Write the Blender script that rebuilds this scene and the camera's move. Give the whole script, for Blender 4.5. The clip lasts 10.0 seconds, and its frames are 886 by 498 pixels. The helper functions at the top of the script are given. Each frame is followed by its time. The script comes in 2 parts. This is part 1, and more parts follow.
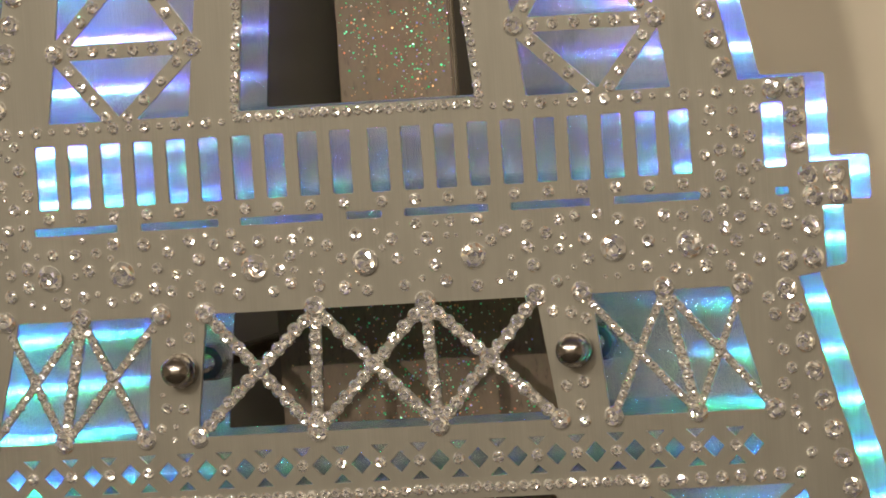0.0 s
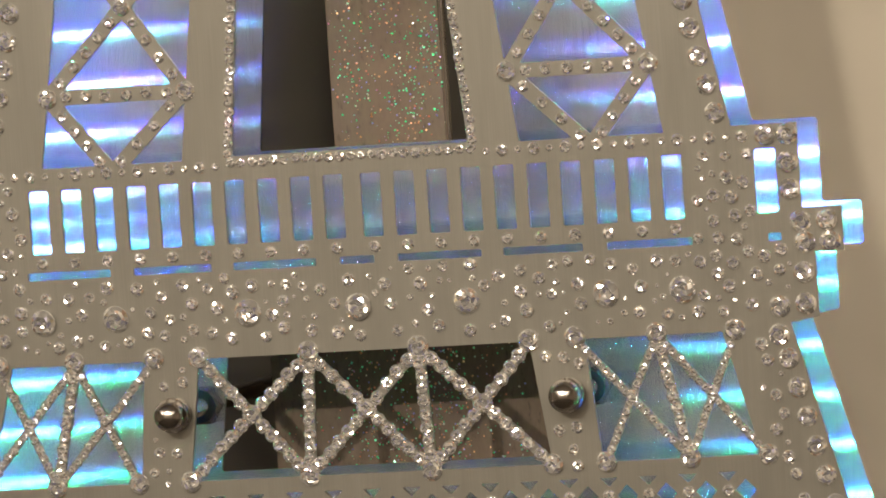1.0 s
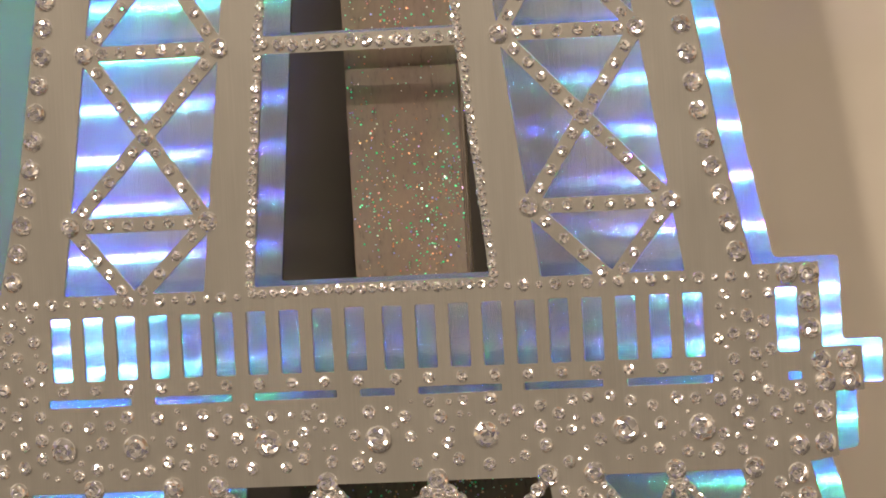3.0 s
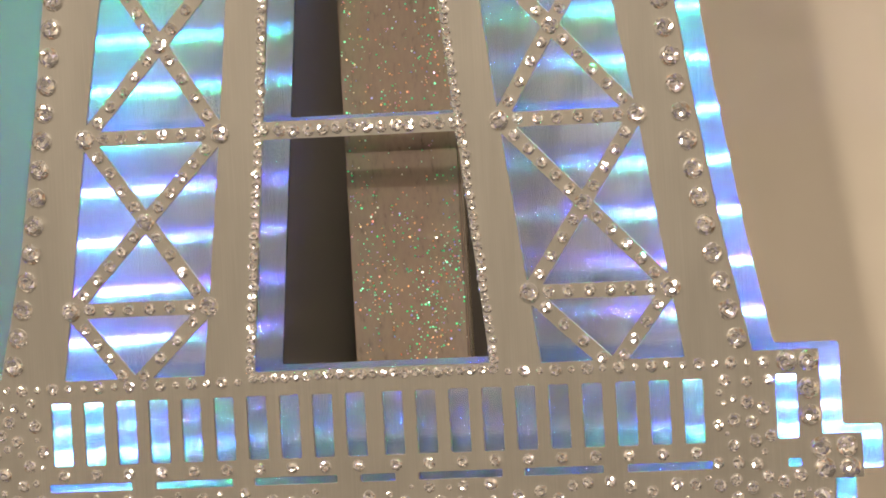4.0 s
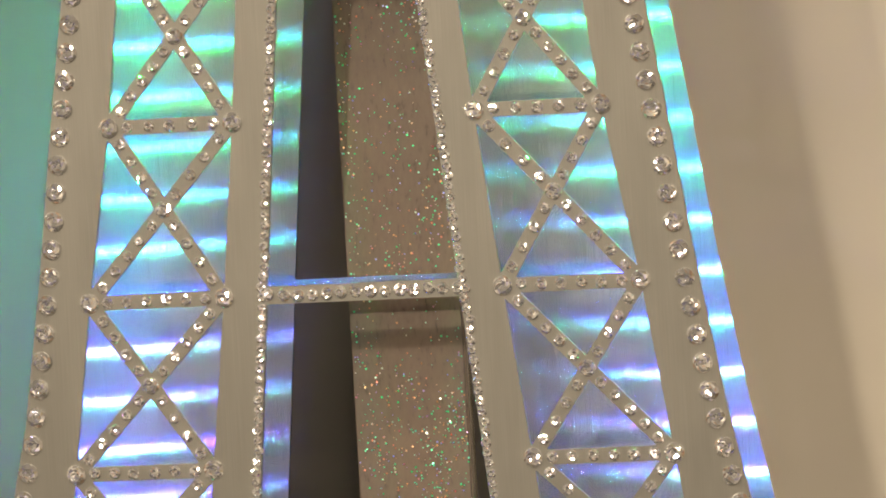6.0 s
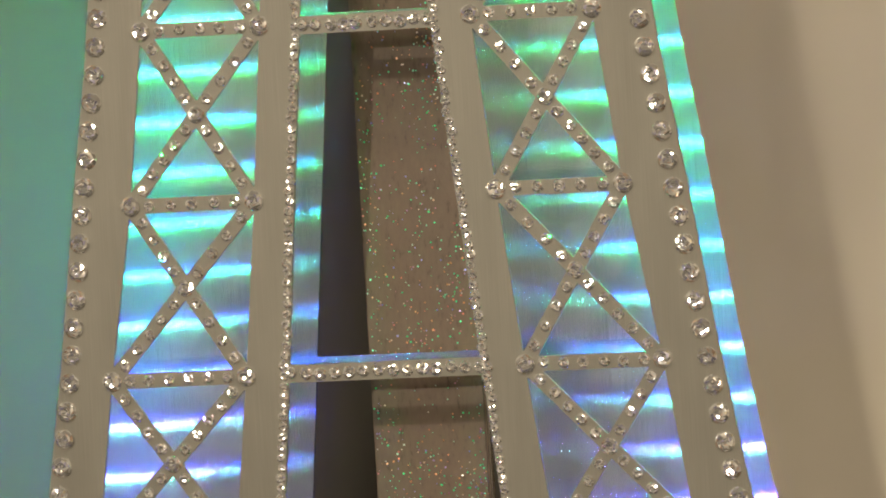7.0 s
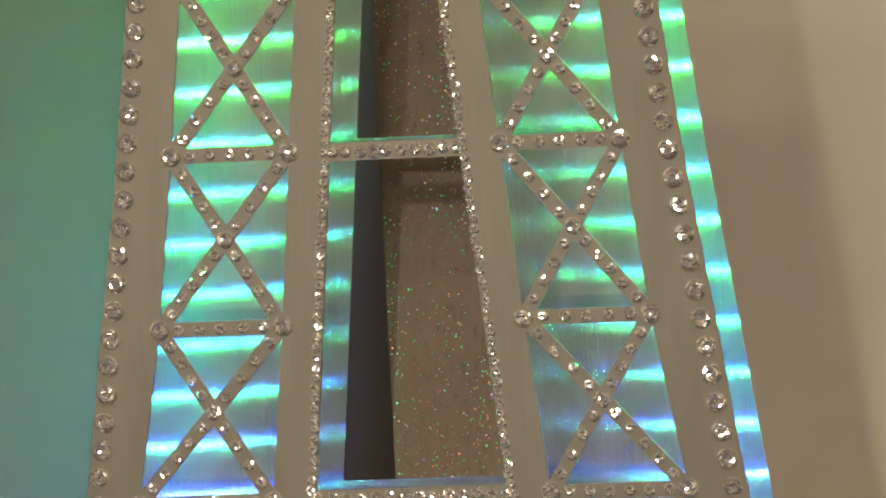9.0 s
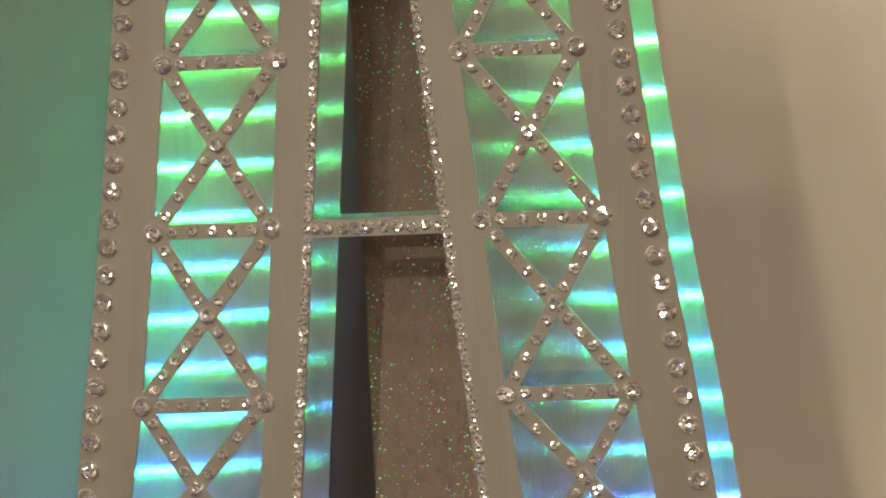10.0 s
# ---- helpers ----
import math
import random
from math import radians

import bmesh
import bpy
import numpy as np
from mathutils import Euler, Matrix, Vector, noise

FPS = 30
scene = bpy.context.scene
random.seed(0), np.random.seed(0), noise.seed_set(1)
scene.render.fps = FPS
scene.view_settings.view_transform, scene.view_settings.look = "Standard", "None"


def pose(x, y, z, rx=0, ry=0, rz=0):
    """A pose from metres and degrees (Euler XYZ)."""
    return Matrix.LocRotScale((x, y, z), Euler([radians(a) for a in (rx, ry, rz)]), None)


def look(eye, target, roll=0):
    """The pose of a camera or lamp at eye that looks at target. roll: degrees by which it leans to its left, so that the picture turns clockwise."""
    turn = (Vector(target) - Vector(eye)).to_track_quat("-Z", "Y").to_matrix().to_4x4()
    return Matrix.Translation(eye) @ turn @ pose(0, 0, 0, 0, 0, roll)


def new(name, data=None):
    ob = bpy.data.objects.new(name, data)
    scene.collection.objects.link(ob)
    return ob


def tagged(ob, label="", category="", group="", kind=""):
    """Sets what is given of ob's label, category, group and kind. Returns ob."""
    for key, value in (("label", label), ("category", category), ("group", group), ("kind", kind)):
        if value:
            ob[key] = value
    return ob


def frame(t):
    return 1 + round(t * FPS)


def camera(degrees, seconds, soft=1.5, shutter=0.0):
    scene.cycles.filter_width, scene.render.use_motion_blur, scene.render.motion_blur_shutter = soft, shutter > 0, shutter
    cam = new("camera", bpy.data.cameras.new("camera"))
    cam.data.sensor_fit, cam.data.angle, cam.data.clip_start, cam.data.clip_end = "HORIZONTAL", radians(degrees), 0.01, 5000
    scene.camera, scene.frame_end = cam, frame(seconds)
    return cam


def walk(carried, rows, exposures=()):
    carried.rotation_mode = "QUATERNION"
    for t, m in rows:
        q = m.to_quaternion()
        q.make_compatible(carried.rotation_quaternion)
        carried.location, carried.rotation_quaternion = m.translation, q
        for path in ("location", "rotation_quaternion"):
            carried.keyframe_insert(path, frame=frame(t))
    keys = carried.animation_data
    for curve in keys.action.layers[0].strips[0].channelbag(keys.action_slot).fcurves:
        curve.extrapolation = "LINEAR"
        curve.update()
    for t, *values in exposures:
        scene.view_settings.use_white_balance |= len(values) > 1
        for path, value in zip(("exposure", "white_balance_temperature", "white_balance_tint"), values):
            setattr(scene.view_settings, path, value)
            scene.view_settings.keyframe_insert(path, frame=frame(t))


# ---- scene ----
from mathutils.geometry import delaunay_2d_cdt

# ---- camera ----
BASE = 1.2          # height of the tower's gallery line above the floor
cam = camera(6.727, 10.0, soft=1.7)
YAW, PITCH = 13.803, -2.816
ROWS = [
    (0.0, 0.58788, -2.29173, 0.12234, -3.909),
    (0.5, 0.59020, -2.29305, 0.13465, -3.809),
    (1.0, 0.59117, -2.29192, 0.13639, -3.860),
    (1.5, 0.59114, -2.29272, 0.13507, -3.678),
    (2.0, 0.59103, -2.29428, 0.14476, -3.768),
    (2.5, 0.58935, -2.29358, 0.16236, -3.630),
    (3.0, 0.58782, -2.29551, 0.17891, -3.252),
    (3.2, 0.58792, -2.29623, 0.18478, -3.224),
    (4.5, 0.59087, -2.29634, 0.21875, -3.195),
    (5.0, 0.59232, -2.29644, 0.23178, -3.206),
    (5.5, 0.59269, -2.29538, 0.24394, -3.200),
    (5.7, 0.59261, -2.29760, 0.24964, -3.236),
    (7.0, 0.58645, -2.30087, 0.28320, -3.386),
    (7.5, 0.58442, -2.30460, 0.29476, -3.437),
    (8.0, 0.57916, -2.30762, 0.30465, -3.246),
    (8.5, 0.57816, -2.30920, 0.31361, -3.026),
    (9.0, 0.58170, -2.30925, 0.32430, -2.918),
    (9.5, 0.58527, -2.30742, 0.33568, -2.839),
    (10.0, 0.58799, -2.30659, 0.34829, -2.882),
]
walk(cam, [(t, pose(x, y, z + BASE, 90 + PITCH, 0, YAW) @ pose(0, 0, 0, 0, 0, roll)) for t, x, y, z, roll in ROWS],
     [(0.0, 0.0, 6650, 6), (2.0, 0.02, 6600, 12), (3.0, 0.1, 6700, 14), (4.5, 0.32, 6750, 11), (5.5, 0.25, 6800, 10),
      (7.0, -0.14, 6850, 5), (8.5, -0.37, 7000, 6), (10.0, -0.31, 7000, 12)])

# ---- light ----
world = bpy.data.worlds.new("room_air")
scene.world = world
world.use_nodes = True
world.node_tree.nodes["Background"].inputs[0].default_value = (1.0, 0.86, 0.68, 1)
world.node_tree.nodes["Background"].inputs[1].default_value = 0.05


def spot(name, eye, target, watts, angle, radius, colour):
    data = bpy.data.lights.new(name, "SPOT")
    data.energy, data.spot_size, data.spot_blend = watts, radians(angle), 0.4
    data.shadow_soft_size, data.color = radius, colour
    ob = new(name, data)
    ob.matrix_world = look(eye, target)
    return ob


WARM = (1.0, 0.89, 0.76)
TARGET = (-0.03, 0, BASE + 0.05)
spot("spotlight", (-0.47, -3.1, BASE + 1.15), TARGET, 138, 11, 0.02, WARM).data.spot_blend = 1.0
# grid of ceiling lamps out of view, for fill and the stones' glints
for x in (-2.3, -1.2, -0.1, 1.0, 2.1):
    for y in (-1.9, -2.6, -3.3, -4.0):
        spot("unseen_downlight", (x, y - 0.2 * (x > 0), 2.78), (x * 0.6, y * 0.6, 0.9), 26, 120, 0.06, WARM)
# two more lamps added to brighten the south wall that metal and stones reflect
for x in (-1.3, 1.2):
    spot("unseen_downlight", (x, -3.6, 2.78), (x * 0.8, -4.5, 1.1), 95, 110, 0.08, WARM)

# ---- materials ----


def material(name):
    m = bpy.data.materials.new(name)
    m.use_nodes = True
    return m, m.node_tree.nodes, m.node_tree.links, m.node_tree.nodes["Principled BSDF"]


def coords(nodes, links, scale):
    tc, mp = nodes.new("ShaderNodeTexCoord"), nodes.new("ShaderNodeMapping")
    mp.inputs["Scale"].default_value = scale
    links.new(tc.outputs["Object"], mp.inputs["Vector"])
    return mp.outputs[0]


def noise_of(nodes, links, scale, detail=3.0, at=(1, 1, 1), rough=0.55):
    n = nodes.new("ShaderNodeTexNoise")
    n.inputs["Scale"].default_value, n.inputs["Detail"].default_value, n.inputs["Roughness"].default_value = scale, detail, rough
    links.new(coords(nodes, links, at), n.inputs["Vector"])
    return n.outputs["Fac"]


def ramp(nodes, links, fac, stops):
    r = nodes.new("ShaderNodeValToRGB")
    e = r.color_ramp.elements
    while len(e) < len(stops):
        e.new(0.5)
    for el, (p, c) in zip(e, stops):
        el.position, el.color = p, (*c, 1)
    links.new(fac, r.inputs[0])
    return r.outputs[0]


def brushed(name, low, high, rough, aniso, metal, relief=0.06, spread=0.0, run=30):
    """Metal sheet brushed along its height."""
    m, n, l, b = material(name)
    streak = noise_of(n, l, 1.0, 4, (3200, 200, run))
    broad = noise_of(n, l, 1.0, 2, (90, 90, 18))
    mix = n.new("ShaderNodeMath")
    mix.operation = "MULTIPLY_ADD"
    mix.inputs[1].default_value = 0.5
    l.new(streak, mix.inputs[0])
    half = n.new("ShaderNodeMath")
    half.operation = "MULTIPLY"
    half.inputs[1].default_value = 0.5
    l.new(broad, half.inputs[0])
    l.new(half.outputs[0], mix.inputs[2])
    l.new(ramp(n, l, mix.outputs[0], [(0.3, low), (0.7, high)]), b.inputs["Base Color"])
    r = n.new("ShaderNodeMapRange")
    r.inputs["To Min"].default_value, r.inputs["To Max"].default_value = rough - 0.03, rough + 0.03
    l.new(mix.outputs[0], r.inputs["Value"])
    l.new(r.outputs[0], b.inputs["Roughness"])
    b.inputs["Metallic"].default_value = metal
    b.inputs["Anisotropic"].default_value = aniso
    t = n.new("ShaderNodeCombineXYZ")
    t.inputs[0].default_value = 1
    l.new(t.outputs[0], b.inputs["Tangent"])
    bump = n.new("ShaderNodeBump")
    bump.inputs["Strength"].default_value, bump.inputs["Distance"].default_value = relief, 0.00015
    l.new(streak, bump.inputs["Height"])
    l.new(bump.outputs[0], b.inputs["Normal"])
    if spread:
        wide = n.new("ShaderNodeBsdfPrincipled")
        wide.inputs["Base Color"].default_value = (*high, 1)
        wide.inputs["Metallic"].default_value, wide.inputs["Roughness"].default_value = metal, 0.5
        both = n.new("ShaderNodeMixShader")
        both.inputs[0].default_value = spread
        l.new(b.outputs[0], both.inputs[1])
        l.new(wide.outputs[0], both.inputs[2])
        l.new(both.outputs[0], n["Material Output"].inputs["Surface"])
    return m


def plain(name, colour, rough, metal=0.0, vary=0.1, scale=40.0):
    m, n, l, b = material(name)
    c = Vector(colour)
    l.new(ramp(n, l, noise_of(n, l, scale, 4), [(0.3, c * (1 - vary)), (0.7, c * (1 + vary))]), b.inputs["Base Color"])
    b.inputs["Roughness"].default_value, b.inputs["Metallic"].default_value = rough, metal
    return m


FRONT = brushed("brushed_steel", (0.262, 0.246, 0.212), (0.332, 0.311, 0.268), 0.42, 0.55, 0.75)
BACK = brushed("brushed_aluminium", (0.72, 0.72, 0.72), (0.85, 0.85, 0.86), 0.2, 1.0, 1.0, 1.45, 0.09, 3)
WALL = plain("beige_paint", (0.65, 0.575, 0.465), 0.75, 0, 0.04, 9)
STEEL = plain("polished_steel", (0.38, 0.34, 0.30), 0.2, 1.0, 0.06, 90)
# tones of the unseen room, light and dark for contrast in the stones
ROOM = plain("room_paint", (0.62, 0.56, 0.48), 0.8, 0, 0.05, 2)
SHADE = plain("unseen_room_taupe", (0.45, 0.40, 0.34), 0.8, 0, 0.05, 2)
FLOOR = plain("dark_carpet", (0.06, 0.05, 0.04), 0.9, 0, 0.2, 60)


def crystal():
    """Foiled glass; flashes of dispersed light, in several hues, are coloured into some of its facets."""
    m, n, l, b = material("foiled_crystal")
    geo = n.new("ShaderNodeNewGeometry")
    # last fifth of the ramp: base colours in place of spectral flashes
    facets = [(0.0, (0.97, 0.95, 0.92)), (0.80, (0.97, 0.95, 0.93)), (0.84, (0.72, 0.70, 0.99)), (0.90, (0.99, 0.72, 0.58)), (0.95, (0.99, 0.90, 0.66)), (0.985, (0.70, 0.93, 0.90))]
    flash_tint = ramp(n, l, geo.outputs["Random Per Island"], facets)
    n[flash_tint.node.name].color_ramp.interpolation = "CONSTANT"
    l.new(flash_tint, b.inputs["Base Color"])
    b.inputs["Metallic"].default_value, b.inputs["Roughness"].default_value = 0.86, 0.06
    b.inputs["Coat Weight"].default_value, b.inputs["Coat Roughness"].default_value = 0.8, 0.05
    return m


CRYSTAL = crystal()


def column_board():
    m, n, l, b = material("brown_board")
    grain = noise_of(n, l, 1.0, 5, (700, 700, 260))
    l.new(ramp(n, l, grain, [(0.25, (0.062, 0.043, 0.029)), (0.40, (0.148, 0.1, 0.067)), (0.75, (0.18, 0.125, 0.083))]), b.inputs["Base Color"])
    b.inputs["Roughness"].default_value = 0.45
    return m


BOARD = column_board()


def glitter():
    m, n, l, b = material("glitter_flake")
    geo = n.new("ShaderNodeNewGeometry")
    r = ramp(n, l, geo.outputs["Random Per Island"], [(0.0, (0.05, 0.75, 0.25)), (0.33, (0.2, 0.85, 0.55)), (0.45, (0.85, 0.8, 0.75)), (0.55, (0.8, 0.45, 0.2)), (0.8, (0.75, 0.2, 0.15)), (0.93, (0.4, 0.4, 0.85))])
    l.new(r, b.inputs["Base Color"])
    b.inputs["Metallic"].default_value, b.inputs["Roughness"].default_value = 0.5, 0.3
    return m


GLITTER = glitter()


def glow(name, colour, strength):
    m, n, l, b = material(name)
    b.inputs["Base Color"].default_value = (0.8, 0.8, 0.8, 1)
    b.inputs["Emission Color"].default_value = (*colour, 1)
    b.inputs["Emission Strength"].default_value = strength
    return m


# the light strips change from blue through violet and cyan to green with height
HUES = [(-130, (0.04, 0.50, 0.62)), (0, (0.06, 0.43, 0.68)), (50, (0.14, 0.25, 0.92)), (85, (0.15, 0.20, 1.0)), (125, (0.06, 0.33, 0.92)), (165, (0.02, 0.51, 0.70)), (205, (0.02, 0.61, 0.47)), (245, (0.03, 0.67, 0.28)), (350, (0.08, 0.70, 0.13))]


def hue(v):
    return tuple(float(np.interp(v, [h[0] for h in HUES], [h[1][i] for h in HUES])) for i in range(3))


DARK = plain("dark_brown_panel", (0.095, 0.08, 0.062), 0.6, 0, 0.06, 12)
REAR = plain("bare_steel_back", (0.17, 0.17, 0.17), 0.4, 0.5)
# near-black for the board's side faces, their shade put into the colour
SIDE = plain("shaded_side_dark", (0.05, 0.045, 0.04), 0.6)
# black for the shade of the threads inside the hexagon nuts
THREAD_SHADE = plain("thread_shade_black", (0.02, 0.02, 0.02), 0.6)
TAPE = plain("white_tape", (0.7, 0.7, 0.7), 0.5)

# ---- builders ----
MM = 0.001


def at(u, d, v):
    """u across the tower, d behind its front face, v up, in millimetres."""
    return Vector((u * MM, d * MM, v * MM))


def link(name, verts, faces, mat, parent=None, label=""):
    me = bpy.data.meshes.new(name)
    me.from_pydata([tuple(v) for v in verts], [], faces)
    me.update()
    me.materials.append(mat)
    ob = new(name, me)
    if parent:
        ob.parent = parent
    return tagged(ob, label)


def fillet(poly, r, steps=3):
    """Rounds the corners of a polygon."""
    out, n = [], len(poly)
    for i in range(n):
        p, a, b = (Vector(poly[k % n]) for k in (i, i - 1, i + 1))
        da, db = a - p, b - p
        k = min(r, da.length * 0.45, db.length * 0.45)
        s, e = p + da.normalized() * k, p + db.normalized() * k
        for j in range(steps + 1):
            f = j / steps
            q = (s * (1 - f) + p * f) * (1 - f) + (p * (1 - f) + e * f) * f
            out.append((q.x, q.y))
    return out


def clip(poly, p, q, shift):
    """The part of a convex polygon that lies more than shift to the left of the line from p to q."""
    p, q = Vector(p), Vector(q)
    nrm = Vector((-(q - p).y, (q - p).x)).normalized()
    out = []
    for i in range(len(poly)):
        a, b = Vector(poly[i - 1]), Vector(poly[i])
        fa, fb = (a - p).dot(nrm) - shift, (b - p).dot(nrm) - shift
        if (fa > 0) != (fb > 0):
            x = a + (b - a) * (fa / (fa - fb))
            out.append((x.x, x.y))
        if fb > 0:
            out.append((b.x, b.y))
    return out


def mirrored(poly):
    return [(-u, v) for u, v in reversed(poly)]


def within(p, poly):
    hit = False
    for i in range(len(poly)):
        (x0, y0), (x1, y1) = poly[i - 1], poly[i]
        if (y0 > p[1]) != (y1 > p[1]) and p[0] < x0 + (x1 - x0) * (p[1] - y0) / (y1 - y0):
            hit = not hit
    return hit


def sheet(name, outer, holes, d0, d1, mat, parent, label, rear=None):
    """A flat plate with holes, d0 to d1 behind the front."""
    loops = [outer] + holes
    pts, edges = [], []
    for lp in loops:
        k = len(pts)
        pts += [Vector(p) for p in lp]
        edges += [(k + i, k + (i + 1) % len(lp)) for i in range(len(lp))]
    vs, es, fs, *_ = delaunay_2d_cdt(pts, edges, [], 0, 1e-5)
    n = len(vs)
    verts = [at(v.x, d0, v.y) for v in vs] + [at(v.x, d1, v.y) for v in vs]
    faces, used = [], {}
    for f in fs:
        c = sum((vs[i] for i in f), Vector((0, 0))) / 3
        if not within(c, outer) or any(within(c, h) for h in holes):
            continue
        area = sum(vs[f[i - 1]].x * vs[f[i]].y - vs[f[i]].x * vs[f[i - 1]].y for i in range(len(f)))
        f = list(f) if area > 0 else list(reversed(f))
        faces += [f, [i + n for i in reversed(f)]]
        for i in range(len(f)):
            used[(f[i - 1], f[i])] = True
    for a, b in used:
        if (b, a) not in used:
            faces.append([b, a, a + n, b + n])
    ob = link(name, verts, faces, mat, parent, label)
    if rear:
        ob.data.materials.append(rear)
        for p in ob.data.polygons:
            p.material_index = int(all(i >= n for i in p.vertices))
    return ob


def block(name, u0, u1, d0, d1, v0, v1, mat, parent=None, label="", bevel=0.0):
    bm = bmesh.new()
    bmesh.ops.create_cube(bm, size=1)
    for v in bm.verts:
        v.co = at(u0 + (v.co.x + 0.5) * (u1 - u0), d0 + (v.co.y + 0.5) * (d1 - d0), v0 + (v.co.z + 0.5) * (v1 - v0))
    if bevel:
        bmesh.ops.bevel(bm, geom=bm.edges[:], offset=bevel * MM, segments=2, affect="EDGES")
    return part(name, bm, mat, parent, label)


def part(name, bm, mat, parent=None, label="", smooth=False):
    me = bpy.data.meshes.new(name)
    bm.to_mesh(me)
    bm.free()
    me.materials.append(mat)
    if smooth:
        me.polygons.foreach_set("use_smooth", [True] * len(me.polygons))
    ob = new(name, me)
    if parent:
        ob.parent = parent
    return tagged(ob, label)


# ---- the room ----


def wall(name, lo, hi, mat):
    bm = bmesh.new()
    bmesh.ops.create_cube(bm, size=1)
    for v in bm.verts:
        v.co = Vector([lo[i] + (v.co[i] + 0.5) * (hi[i] - lo[i]) for i in range(3)])
    return tagged(part(name, bm, mat), kind="structure")


WALL_D, PANEL_D = 215, 146
tagged(wall("wall_north", (-3, WALL_D * MM, 0), (3, WALL_D * MM + 0.15, 2.9), WALL), "smooth beige painted wall behind the tower", "wall")
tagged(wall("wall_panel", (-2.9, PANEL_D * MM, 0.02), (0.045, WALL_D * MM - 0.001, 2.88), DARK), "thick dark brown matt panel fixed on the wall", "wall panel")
# unseen walls, floor and ceiling, added to close the room and be reflected
wall("wall_south", (-3, -4.65, 0), (3, -4.5, 2.9), ROOM)
wall("wall_west", (-3.15, -4.65, 0), (-3, 0.365, 2.9), SHADE)
wall("wall_east", (3, -4.65, 0), (3.15, 0.365, 2.9), SHADE)
wall("floor", (-3.15, -4.65, -0.1), (3.15, 0.365, 0), FLOOR)
wall("ceiling", (-3.15, -4.65, 2.9), (3.15, 0.365, 3.0), SHADE)

# ---- the tower ----
tower = new("decorative_tower")
tower.location = (0, 0, BASE)
tagged(tower, "brushed metal lattice tower set with clear rhinestones, mounted on beige wall", "decoration")

LOW, HIGH = -120, 350


def edge(v):
    """Half width of the tower's outline above the gallery."""
    return float(np.interp(v, [53, 90, 137, 185, 230, 283, 350], [122.2, 113.6, 106.0, 99.4, 92.6, 86.0, 78.5]))


def inner(v):
    """Half width of the middle opening."""
    return 38.4 - (v - 53) * 0.0925


def flare(v):
    return 137.3 + (-8.5 - v) * 0.262


right = [(flare(LOW), LOW), (flare(-8.5), -8.5), (146.4, -7), (146.4, 13.2), (155.5, 13.2), (155.5, 27), (143, 27), (143, 53.6), (122.2, 53.6)]
right += [(edge(v), v) for v in (90, 137, 185, 230, 283, HIGH)]
OUTER = [(u + 1.2 if v > 60 else u, v) for u, v in right] + mirrored(right)
CROSS = [(126.5, 132.1), (236.5, 242.2)]
middle = []
for lo, hi in zip([53.2, 132.1, 242.2], [126.5, 236.5, 335]):
    middle.append(fillet([(-inner(lo), lo), (inner(lo), lo), (inner(hi), hi), (-inner(hi), hi)], 0.8))

# bays of the legs: level, outer node, inner node
NODES = [(19.9, 105.8, 58.6), (74.7, 97.6, 52.1), (129.2, 89.8, 45.4), (184.7, 80.2, 39.4), (240.0, 73.4, 34.3), (293.5, 67.4, 29.5), (345.0, 61.5, 24.8)]
HALF = 2.35
holes_right = []
for (v0, o0, i0), (v1, o1, i1) in zip(NODES, NODES[1:]):
    A, B, C, D = (i0, v0), (o0, v0), (o1, v1), (i1, v1)
    quad = [A, B, C, D]
    if v0 < 50:
        f = (52.6 - v0) / (v1 - v0)
        quad = [(i0 + (i1 - i0) * f, 52.6), (o0 + (o1 - o0) * f, 52.6), C, D]
        mid = ((quad[0][0] + quad[1][0]) / 2, 50.2)
        top = clip(clip(clip(quad, D, mid, HALF), mid, C, HALF), C, D, HALF)
        sides = [clip(quad, mid, D, HALF), clip(quad, C, mid, HALF)]
        holes_right += [fillet(h, 0.5, 2) for h in [top] + sides if len(h) > 2]
        continue
    base = clip(clip(quad, A, B, HALF), C, D, HALF)
    for s1, s2 in (((A, C), (D, B)), ((C, A), (D, B)), ((A, C), (B, D)), ((C, A), (B, D))):
        h = clip(clip(base, *s1, HALF), *s2, HALF)
        if len(h) > 2:
            holes_right.append(fillet(h, 0.5, 2))

# gallery: balusters, slits and end windows
for k in range(10):
    u = 99.6 - 10.75 * k
    holes_right.append(fillet([(u, 25.4), (u + 6.5, 25.4), (u + 6.5, 45.6), (u, 45.6)], 0.6, 2))
for u0, u1 in ((13.2, 40.4), (47.4, 73.0), (80.6, 108.0), (131.9, 136.2)):
    holes_right.append(fillet([(u0, 17.2), (u1, 17.2), (u1, 19.7), (u0, 19.7)], 0.5, 2))
holes_right.append(fillet([(129, 26), (135.9, 26), (135.9, 46.1), (129, 46.1)], 0.8, 2))
single = [fillet([(-5.7, 17.2), (5.7, 17.2), (5.7, 19.7), (-5.7, 19.7)], 0.5, 2)]

# frieze: braced panels
TOP, BOTTOM = -10.2, -49.0


def braced(quad, bars):
    """The openings that bars, given as two ends and a half width, leave in a convex panel."""
    cells = [quad]
    for p, q, h in bars:
        cells = [c for cell in cells for c in (clip(cell, p, q, h), clip(cell, q, p, h)) if len(c) > 2]
    return [fillet(c, 0.4, 2) for c in cells if abs(sum(c[i - 1][0] * c[i][1] - c[i][0] * c[i - 1][1] for i in range(len(c)))) > 6]


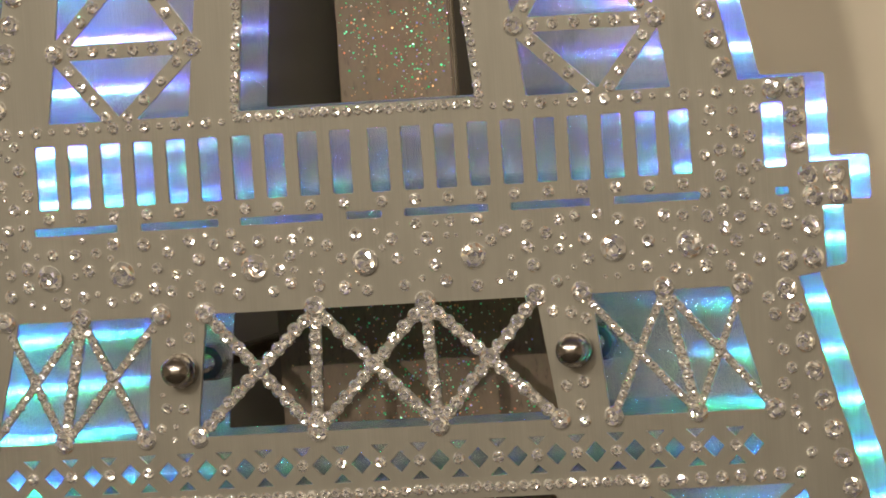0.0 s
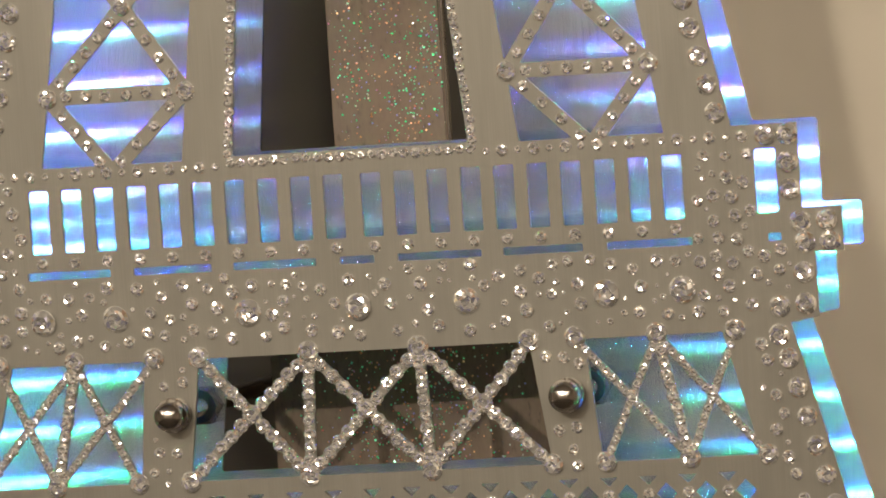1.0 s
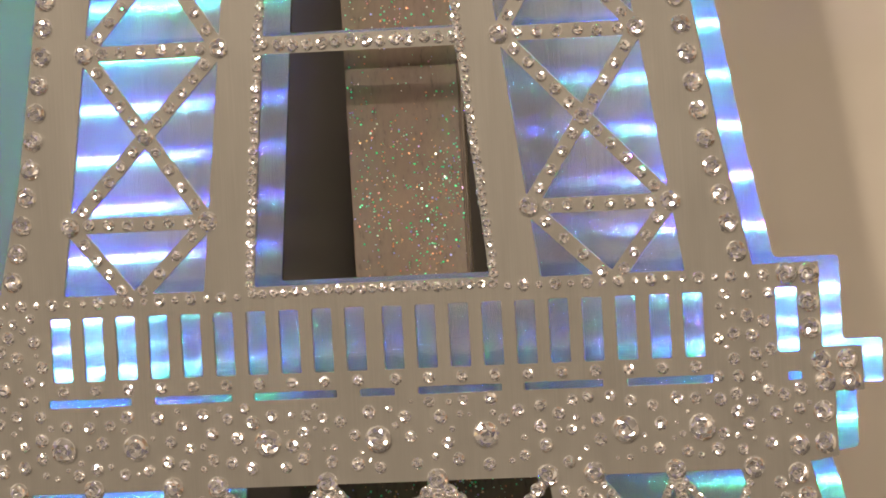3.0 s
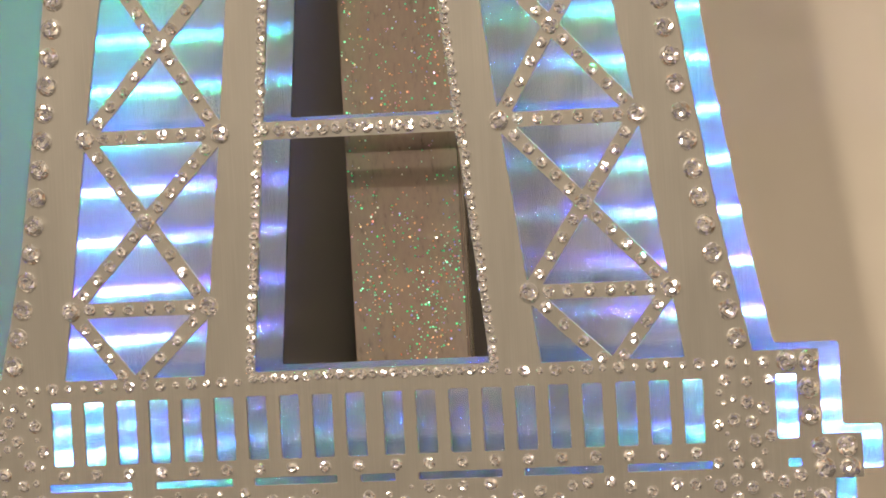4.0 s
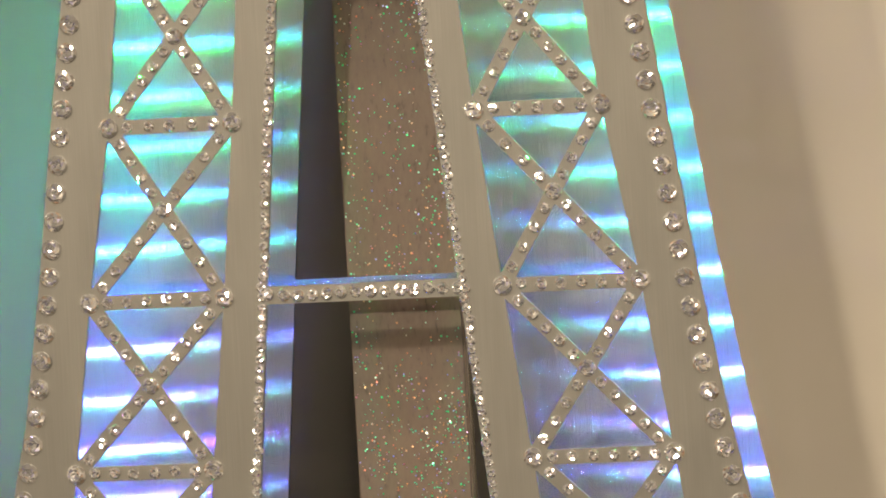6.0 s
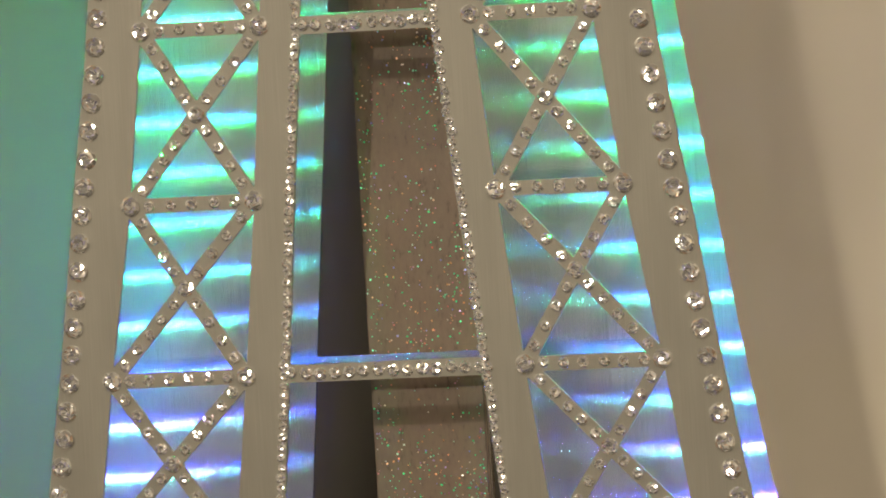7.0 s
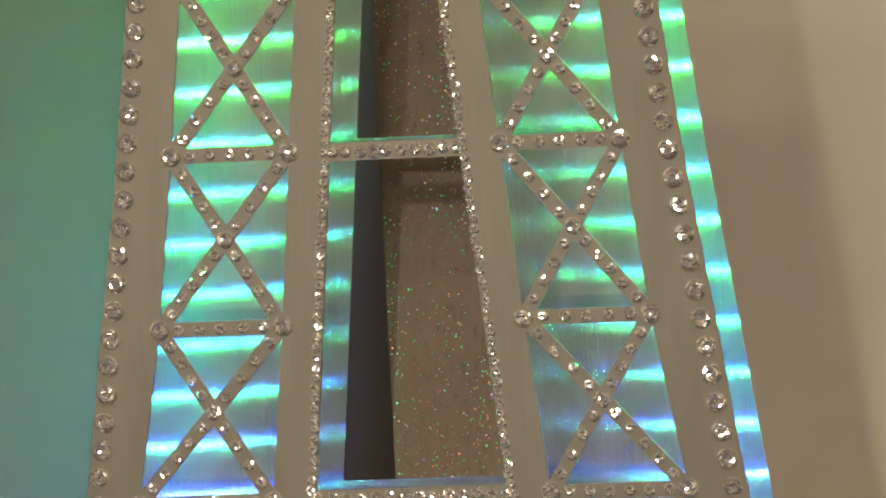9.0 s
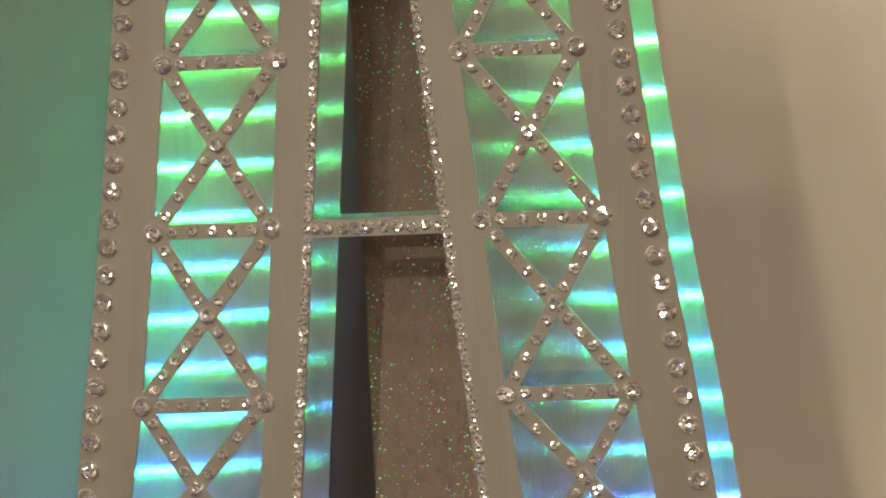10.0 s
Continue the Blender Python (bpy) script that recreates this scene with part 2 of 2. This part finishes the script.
MID_T, MID_B = (-53.7, -17.9, 17.9, 53.7), (-58.8, -19.7, 19.7, 58.8)
SIDE_T, SIDE_B = (68.5, 94.6, 119.7), (76.0, 102.9, 127.6)
frieze_holes = []
for i in range(3):
    quad = [(MID_B[i], BOTTOM), (MID_B[i + 1], BOTTOM), (MID_T[i + 1], TOP), (MID_T[i], TOP)]
    if i > 0:
        quad = clip(quad, (MID_T[i], TOP), (MID_B[i], BOTTOM), 1.7)
    if i < 2:
        quad = clip(quad, (MID_B[i + 1], BOTTOM), (MID_T[i + 1], TOP), 1.7)
    frieze_holes += braced(quad, [((MID_T[i], TOP), (MID_B[i + 1], BOTTOM), 1.55), ((MID_T[i + 1], TOP), (MID_B[i], BOTTOM), 1.55)])
side_holes = []
for i in range(2):
    quad = [(SIDE_B[i] - 1, BOTTOM), (SIDE_B[i + 1] - 1, BOTTOM), (SIDE_T[i + 1] - 2, TOP), (SIDE_T[i] + 3, TOP)] if i == 0 else [(SIDE_B[1], BOTTOM), (SIDE_B[2] - 2, BOTTOM), (SIDE_T[2] - 4.2, TOP), (SIDE_T[1], TOP)]
    if i == 0:
        quad = clip(quad, (SIDE_B[1], BOTTOM), (SIDE_T[1], TOP), 1.6)
    else:
        quad = clip(quad, (SIDE_T[1], TOP), (SIDE_B[1], BOTTOM), 1.6)
    side_holes += braced(quad, [((SIDE_T[i], TOP), (SIDE_B[i + 1], BOTTOM), 1.2), ((SIDE_T[i + 1], TOP), (SIDE_B[i], BOTTOM), 1.2)])
holes_right += side_holes

# pierced band below the frieze
for k in range(10):
    u = 6.4 + 12.6 * k
    holes_right.append([(u, -63.3), (u + 3.4, -59.8), (u, -56.3), (u - 3.4, -59.8)])
for k in range(10):
    u = 12.7 * k
    for tri in ([(u - 3.0, -54.0), (u, -56.9), (u + 3.0, -54.0)], [(u - 3.0, -65.7), (u + 3.0, -65.7), (u, -62.8)]):
        (single if k == 0 else holes_right).append(tri)
lower = [fillet([(-60 + 2, LOW + 8), (60 - 2, LOW + 8), (56, -72.5), (-56, -72.5)], 1)]
holes_right += braced([(84, -112), (146, -112), (135, -72.5), (86, -72.5)], [((86, -72.5), (146, -112), 1.6), ((135, -72.5), (84, -112), 1.6)])

HOLES = middle + single + frieze_holes + lower + holes_right + [mirrored(h) for h in holes_right]
front = sheet("front_panel", OUTER, HOLES, 0, 1.6, FRONT, tower, "brushed steel front panel with cut-out lattice", REAR)

# rear panel: same outline, only the middle openings
back_holes = [fillet([(-inner(lo), lo), (inner(lo), lo), (inner(hi), hi), (-inner(hi), hi)], 0.8) for lo, hi in zip([53.0, 132.1, 242.2], [126.5, 236.5, 335])]
back_holes += [fillet([(-58.3, BOTTOM), (58.3, BOTTOM), (53.7, TOP - 1), (-53.7, TOP - 1)], 0.8)] + lower
rear_side = [(u + 1.4, v) if v > 60 or v < -10 else (u, v) for u, v in right]
back = sheet("back_panel", fillet(rear_side + mirrored(rear_side), 1.2, 2), back_holes, 35, 36.6, BACK, tower, "brushed aluminium rear panel washed by coloured light")

# light strips behind the rim of the front panel
def strip(points, sign):
    """A tape of diodes along a line of (u, v) points, facing the rear panel."""
    path = [Vector((sign * u, v)) for u, v in points]
    run = []
    for a, b in zip(path, path[1:]):
        step = (b - a).normalized()
        side = Vector((-step.y, step.x)) * 3.5
        run += [(a, b, side)]
    verts, faces = [], []
    for i, p in enumerate(path):
        side = (run[min(i, len(run) - 1)][2] + run[max(i - 1, 0)][2]) / 2
        verts += [at(q.x, d, q.y) for d in (1.8, 2.2) for q in (p - side, p + side)]
    for k in range(0, len(verts) - 4, 4):
        faces += [[k + i for i in f] for f in ((0, 1, 5, 4), (3, 2, 6, 7), (1, 3, 7, 5), (2, 0, 4, 6))]
    faces += [[0, 2, 3, 1], [len(verts) - 4 + i for i in (0, 1, 3, 2)]]
    tape = link("led_strip", verts, faces, TAPE, tower, "adhesive strip of small coloured lights")
    return tape, run


DIODES = {}
CASE = plain("led_case", (0.75, 0.75, 0.72), 0.4)


def diode(v, strength):
    """A diode's mesh: a white case with a green, a red and a blue die, mixed to the hue of its height."""
    key = (round(v / 20), strength)
    if key not in DIODES:
        bm = bmesh.new()
        colour = hue(key[0] * 20)
        pieces = [(3.4, 0.5, 0.0, 3.6)] + [(2.6, 1.4, dz, 0.66) for dz in (-0.75, 0.0, 0.75)]
        for index, (wide, deep, dz, tall) in enumerate(pieces):
            made = bmesh.ops.create_cube(bm, size=1)["verts"]
            for w in made:
                w.co = Vector((w.co.x * wide, (w.co.y + 0.5) * deep, w.co.z * tall + dz)) * MM
            for f in {f for w in made for f in w.link_faces}:
                f.material_index = index
        me = bpy.data.meshes.new("led")
        bm.to_mesh(me)
        bm.free()
        me.materials.append(CASE)
        for name, channel in (("green_die", 1), ("red_die", 0), ("blue_die", 2)):
            me.materials.append(glow(name, [colour[i] * (1.0 if i == channel else 0.12) for i in range(3)], strength * 3.0))
        DIODES[key] = me
    return DIODES[key]


def diodes(tape, run, pitch=16.67, first=8.3):
    left_over = first
    for a, b, side in run:
        step, length = (b - a).normalized(), (b - a).length
        s = left_over
        while s < length:
            p = a + step * s
            ob = new("led", diode(p.y, 420))
            ob.parent, ob.location = tape, at(p.x, 2.3, p.y)
            s += pitch
        left_over = s - length


for sign in (-1, 1):
    rim = [(edge(v) - (10.5 if sign < 0 else 12.8), v) for v in (56, 90, 137, 185, 230, 283, 345)]
    diodes(*strip(rim, sign), first=4.6 if sign < 0 else 6.3)
    diodes(*strip([(117, 49), (117, 21)], sign))
    diodes(*strip([(139.4, 50), (139.4, 21), (139.4, -6)], sign), 10.5)
    diodes(*strip([(flare(-12) - 8, -12), (flare(-118) - 8, -118)], sign))

# extra hidden strip on the rear panel's left edge, added to wash the wall sideways
side_path = [(-(edge(v) - 2.0), v) for v in (58, 90, 137, 185, 230, 283, 345)]
sv, sf = [], []
for u, v in side_path:
    sv += [at(u, 36.8, v), at(u, 46, v), at(u + 0.5, 36.8, v), at(u + 0.5, 46, v)]
for k in range(0, len(sv) - 4, 4):
    sf += [[k + i for i in f] for f in ((0, 4, 5, 1), (3, 7, 6, 2), (0, 2, 6, 4), (1, 5, 7, 3))]
sf += [[0, 1, 3, 2], [len(sv) - 4 + i for i in (0, 2, 3, 1)]]
wall_wash_strip = link("led_strip", sv, sf, TAPE, tower, "added hidden strip of coloured lights that washes the wall")
v = 62.0
while v < 340:
    ob = new("led", diode(v + 18, 1250))
    ob.parent = wall_wash_strip
    ob.matrix_basis = Matrix.Translation(at(-(edge(v) - 1.9), 41.5, v)) @ pose(0, 0, 0, 0, 0, 90) @ Matrix.Diagonal((1.3, 1, 1.3, 1))
    v += 16.67

# fixings through both panels


def lathe(profile, n=20):
    """Turns (radius, depth) points round the depth axis."""
    bm = bmesh.new()
    rings = [[bm.verts.new(at(r * math.cos(2 * math.pi * i / n), d, r * math.sin(2 * math.pi * i / n))) for i in range(n)] for r, d in profile]
    for a, b in zip(rings, rings[1:]):
        for i in range(n):
            bm.faces.new((a[i], a[(i + 1) % n], b[(i + 1) % n], b[i]))
    bm.faces.new(rings[0])
    bm.faces.new(list(reversed(rings[-1])))
    bmesh.ops.recalc_face_normals(bm, faces=bm.faces[:])
    return bm


for sign in (-1, 1):
    u, v = sign * 64 + 1.4, -27.4
    dome = [(5.1 * math.cos(a), -6.5 - 5.1 * math.sin(a)) for a in [radians(88 - 11 * i) for i in range(9)]]
    nut = part("dome_nut", lathe(dome + [(5.2, -5.0), (5.6, -4.6), (5.6, -0.05)]), STEEL, tower, "polished steel dome nut", True)
    rod = part("rod", lathe([(3, -4), (3, WALL_D)]), STEEL, tower, "", True)
    hexa = part("hex_nut", lathe([(5.6, 28.8), (6.6, 29.4), (6.6, 34.0), (5.6, 34.4)], 6), STEEL, tower, "steel hexagon nut")
    # shade inside the nut, modelled as a black ring
    ring = part("thread_shade", lathe([(3.1, 28.2), (5.3, 28.2), (5.3, 28.75), (3.1, 28.75)]), THREAD_SHADE, tower, "black ring standing in for the nut's shaded threads", True)
    for ob in (nut, rod, hexa, ring):
        ob.location = at(u, 0, v)

# ---- rhinestones ----
STONES = []


def stone(u, v, size):
    STONES.append((u, v, size * 0.525))


def row(p, q, size, pitch, ends=(0.0, 0.0), jitter=0.15):
    p, q = Vector(p), Vector(q)
    d = (q - p).normalized()
    p, q = p + d * ends[0], q - d * ends[1]
    n = max(1, round((q - p).length / pitch))
    for i in range(n + 1):
        c = p + (q - p) * (i / n)
        stone(c.x + random.gauss(0, jitter), c.y + random.gauss(0, jitter), size * random.uniform(0.93, 1.05))


rng = random.Random(4)
for s in (-1, 1):
    # outline of the legs and the gallery ends
    v = 58.0
    while v < HIGH:
        stone(s * (edge(v) - 3.4), v, 6.3)
        v += 8.9
    for u, v in ((133, 50.3), (140, 50.2), (139.6, 41.5), (139.8, 33), (142.5, 22.8), (150.8, 23), (143.5, 16.2), (151.6, 16.4), (142.6, 7), (142.6, -2.8), (134.3, -3.2), (133.6, -12)):
        stone(s * u, v, 6.6)
    v = -19.5
    while v > LOW:
        stone(s * (flare(v) - 4.3), v, 6.3)
        v -= 9.2
    # legs
    for k, ((v0, o0, i0), (v1, o1, i1)) in enumerate(zip(NODES, NODES[1:])):
        A, B, C, D = (s * i0, v0), (s * o0, v0), (s * o1, v1), (s * i1, v1)
        stone(*C, 6.2), stone(*D, 6.2)
        row(D, C, 3.9, 6.4, (6.2, 6.2))
        if k == 0:
            mid = (s * (o0 + i0 + o1 + i1) / 4 - s * 0.2, 50.2)
            row(C, mid, 3.8, 7.0, (7, 5)), row(D, mid, 3.8, 7.0, (7, 5))
            continue
        f = (o0 - i0) / (o0 - i0 + o1 - i1)
        X = Vector(A).lerp(Vector(C), f)
        stone(X.x, X.y, 5.4)
        for e in (A, B, C, D):
            row(e, X, 3.8, 6.6, (6.8, 6.2))
    # middle opening
    v = 54.0
    while v < HIGH:
        stone(s * (inner(v) + 1.5) + random.gauss(0, 0.25), v, 3.1 * random.uniform(0.9, 1.1))
        v += 3.25
row((-39, 51.2), (39, 51.2), 3.3, 3.6)
for lo, hi in CROSS:
    row((-inner(lo) + 1, (lo + hi) / 2), (inner(lo) - 1, (lo + hi) / 2), 4.2, 4.6, jitter=0.3)
for s in (-1, 1):
    u = 44.0
    while u < 128:
        stone(s * u, 50.2, 3.9 if int(u * 0.2) % 2 else 2.4)
        u += 5.1
    for k in range(10):
        stone(s * (102.9 - 10.75 * k), 22.4, 3.9)
    # frieze
    for i in (0, 1, 2):
        stone(s * SIDE_T[i], TOP + 0.7, 6.6), stone(s * SIDE_B[i], BOTTOM, 6.4)
    for i in (0, 1):
        a, b, c, d = (s * SIDE_T[i], TOP), (s * SIDE_B[i + 1], BOTTOM), (s * SIDE_T[i + 1], TOP), (s * SIDE_B[i], BOTTOM)
        row(a, b, 2.7, 3.0, (4.5, 4.5)), row(c, d, 2.7, 3.0, (4.5, 4.5))
        stone(s * (SIDE_T[i] + SIDE_B[i + 1]) / 2 * 1.0, (TOP + BOTTOM) / 2 + 1.2, 3.9)
    row((s * SIDE_T[1], TOP), (s * SIDE_B[1], BOTTOM), 3.7, 3.9, (5, 5))
for i in range(4):
    stone(MID_T[i], TOP + 0.4, 6.8), stone(MID_B[i], BOTTOM, 6.6)
for i in range(3):
    X = ((MID_T[i] + MID_T[i + 1] + MID_B[i] + MID_B[i + 1]) / 4, -28.7)
    stone(*X, 6.2)
    for e in ((MID_T[i], TOP), (MID_T[i + 1], TOP), (MID_B[i], BOTTOM), (MID_B[i + 1], BOTTOM)):
        row(e, X, 4.4, 4.5, (5.4, 5.0))
for i in (1, 2):
    row((MID_T[i], TOP), (MID_B[i], BOTTOM), 4.0, 4.4, (5, 5))
for k in range(-9, 10):
    stone(12.7 * k, -59.8, 3.9)
row((-84, -69.2), (84, -69.2), 3.6, 3.8)
for s in (-1, 1):
    row((s * 84, -70), (s * 134, -69.3), 4.2, 6.2)
# large stones of the gallery
for u in (-104, -80, -36.6, -0.6, 34.5, 79.3, 103.8):
    stone(u, 3.6, 8.4)


def scatter(inside, box, sizes, tries):
    """Stones strewn without touching the others."""
    u0, v0, u1, v1 = box
    for size, n in zip(sizes, tries):
        for _ in range(n):
            u, v = rng.uniform(u0, u1), rng.uniform(v0, v1)
            if inside(u, v) and all((u - a) ** 2 + (v - b) ** 2 > (size / 2 + r + 0.9) ** 2 for a, b, r in STONES):
                stone(u, v, size * rng.uniform(0.9, 1.1))


scatter(lambda u, v: abs(u) < 144, (-144, -6, 144, 15.2), (4.1, 3.8, 2.2, 1.5), (240, 260, 260, 160))
for s in (-1, 1):
    scatter(lambda u, v: True, (112, 44, 127, 51) if s > 0 else (-127, 44, -112, 51), (3.6, 2.2), (40, 60))
    b = (109.5, 16, 127, 47)
    box = (b[0], b[1], b[2], b[3]) if s > 0 else (-b[2], b[1], -b[0], b[3])
    scatter(lambda u, v: True, box, (4.2, 4.0, 2.3, 1.6), (50, 50, 60, 30))
    box = (116, -66, 150, -13) if s > 0 else (-150, -66, -116, -13)
    scatter(lambda u, v: abs(u) > 122.5 + (-10 - v) * 0.25 and abs(u) < flare(v) - 8, box, (3.9, 2.0), (160, 120))
    box = (56, -50, 74, -12) if s > 0 else (-74, -50, -56, -12)
    scatter(lambda u, v: 57.5 + (-10 - v) * 0.12 < abs(u) < 69.5 + (-10 - v) * 0.06 and (abs(u) - 63.6) ** 2 + (v + 27.4) ** 2 > 81, box, (3.6, 2.0), (90, 60))


def stone_shape(r, n=8):
    """A flat-backed cut stone of radius 1, its pavilion seen through the table; every facet has its own corners."""
    verts, faces = [], []

    def ring(radius, h, turn, m, loose):
        out = []
        for i in range(m):
            a, q = 2 * math.pi * (i + turn) / m, radius * (1 + r.uniform(-loose, loose) * 0.5)
            out.append((q * math.cos(a), -h * (1 + r.uniform(-loose, loose)), q * math.sin(a)))
        return out

    def facet(*corners):
        faces.append(tuple(range(len(verts), len(verts) + len(corners))))
        verts.extend(corners)

    a, b = ring(1, 0, 0, 2 * n, 0), ring(1, 0.09, 0, 2 * n, 0)
    c, d, e = ring(0.80, 0.33, 0.5, 2 * n, 0.17), ring(0.56, 0.43, 0.5, n, 0.2), ring(0.29, 0.33, 0, n, 0.24)
    tip = (r.uniform(-0.06, 0.06), -0.24, r.uniform(-0.06, 0.06))
    for i in range(2 * n):
        j = (i + 1) % (2 * n)
        facet(a[j], a[i], b[i], b[j]), facet(b[j], b[i], c[i]), facet(b[j], c[i], c[j])
    for i in range(n):
        j = (i + 1) % n
        facet(c[2 * i + 1], c[2 * i], d[i]), facet(c[(2 * i + 2) % (2 * n)], c[2 * i + 1], d[i]), facet(c[(2 * i + 2) % (2 * n)], d[i], d[j])
        half = [(p + q) / 2 + r.uniform(-0.03, 0.03) for p, q in zip(d[i], e[i])]
        facet(d[j], d[i], half), facet(d[j], half, e[j]), facet(e[j], half, e[i]), facet(e[j], e[i], tip)
    return verts, faces


SHAPES = []
for k in range(8):
    sv, sf = stone_shape(rng)
    me = bpy.data.meshes.new("rhinestone")
    me.from_pydata(sv, [], sf)
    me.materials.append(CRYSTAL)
    me.update()
    SHAPES.append((me, sv, sf))
STONES.sort(key=lambda t: -t[2])
rest_v, rest_f = [], []
for i, (u, v, r) in enumerate(STONES):
    m = Matrix.Translation(at(u, -0.02, v)) @ pose(0, 0, 0, rng.gauss(0, 4), rng.uniform(0, 360), rng.gauss(0, 4)) @ Matrix.Diagonal((r * MM, r * MM, r * MM, 1))
    me, sv, sf = SHAPES[i % 8]
    if i < 300:
        ob = new("rhinestone", me)
        ob.parent, ob.matrix_basis = front, m
    else:
        k = len(rest_v)
        rest_v += [m @ Vector(p) for p in sv]
        rest_f += [[k + j for j in f] for f in sf]
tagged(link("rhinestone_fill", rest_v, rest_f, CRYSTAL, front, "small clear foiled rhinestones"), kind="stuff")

# ---- column behind the middle opening ----
COL_D = 58
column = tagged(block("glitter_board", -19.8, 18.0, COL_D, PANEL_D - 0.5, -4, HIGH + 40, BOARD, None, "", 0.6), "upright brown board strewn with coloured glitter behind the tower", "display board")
# side faces carry their shade as a darker colour
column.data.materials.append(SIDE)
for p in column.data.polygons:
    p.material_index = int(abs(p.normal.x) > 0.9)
column.location = (0, 0, BASE)
# highlight along the board's right edge, added as a thin steel strip
block("lit_edge_strip", 18.35, 18.85, COL_D - 0.2, COL_D + 3, -3.5, HIGH + 40, STEEL, column, "thin steel strip standing in for the board's lit edge", 0.1)
block("plinth", -46, 62, COL_D, PANEL_D - 0.5, LOW, -4.2, BOARD, column, "wider brown foot of the board", 0.6)
fv, ff = [], []
for _ in range(11000):
    u, v = rng.uniform(-19, 17.4), rng.uniform(LOW, HIGH)
    dens = (0.12 + 0.95 * max(0, noise.noise((u * 0.07, v * 0.03, 3)) + 0.3)) * float(np.interp(v, [60, 150, 300], [1.0, 0.6, 0.5]))
    if v < -5:
        u *= 2.2 if rng.random() < 0.4 else 1.1
        dens *= 2.5
    if rng.random() > dens:
        continue
    h = rng.uniform(0.10, 0.34)
    m = Matrix.Translation(at(u, COL_D - 0.5, v)) @ pose(0, 0, 0, rng.gauss(0, 22), rng.uniform(0, 90), rng.gauss(0, 22))
    k = len(fv)
    fv += [m @ at(a * h, b, c * h) for b in (0, 0.08) for a, c in ((-1, -1), (1, -1), (1, 1), (-1, 1))]
    ff += [[k + j for j in f] for f in ((0, 1, 2, 3), (7, 6, 5, 4), (0, 4, 5, 1), (1, 5, 6, 2), (2, 6, 7, 3), (3, 7, 4, 0))]
tagged(link("glitter", fv, ff, GLITTER, column, "tiny green, red and silver glitter flakes"), kind="stuff")
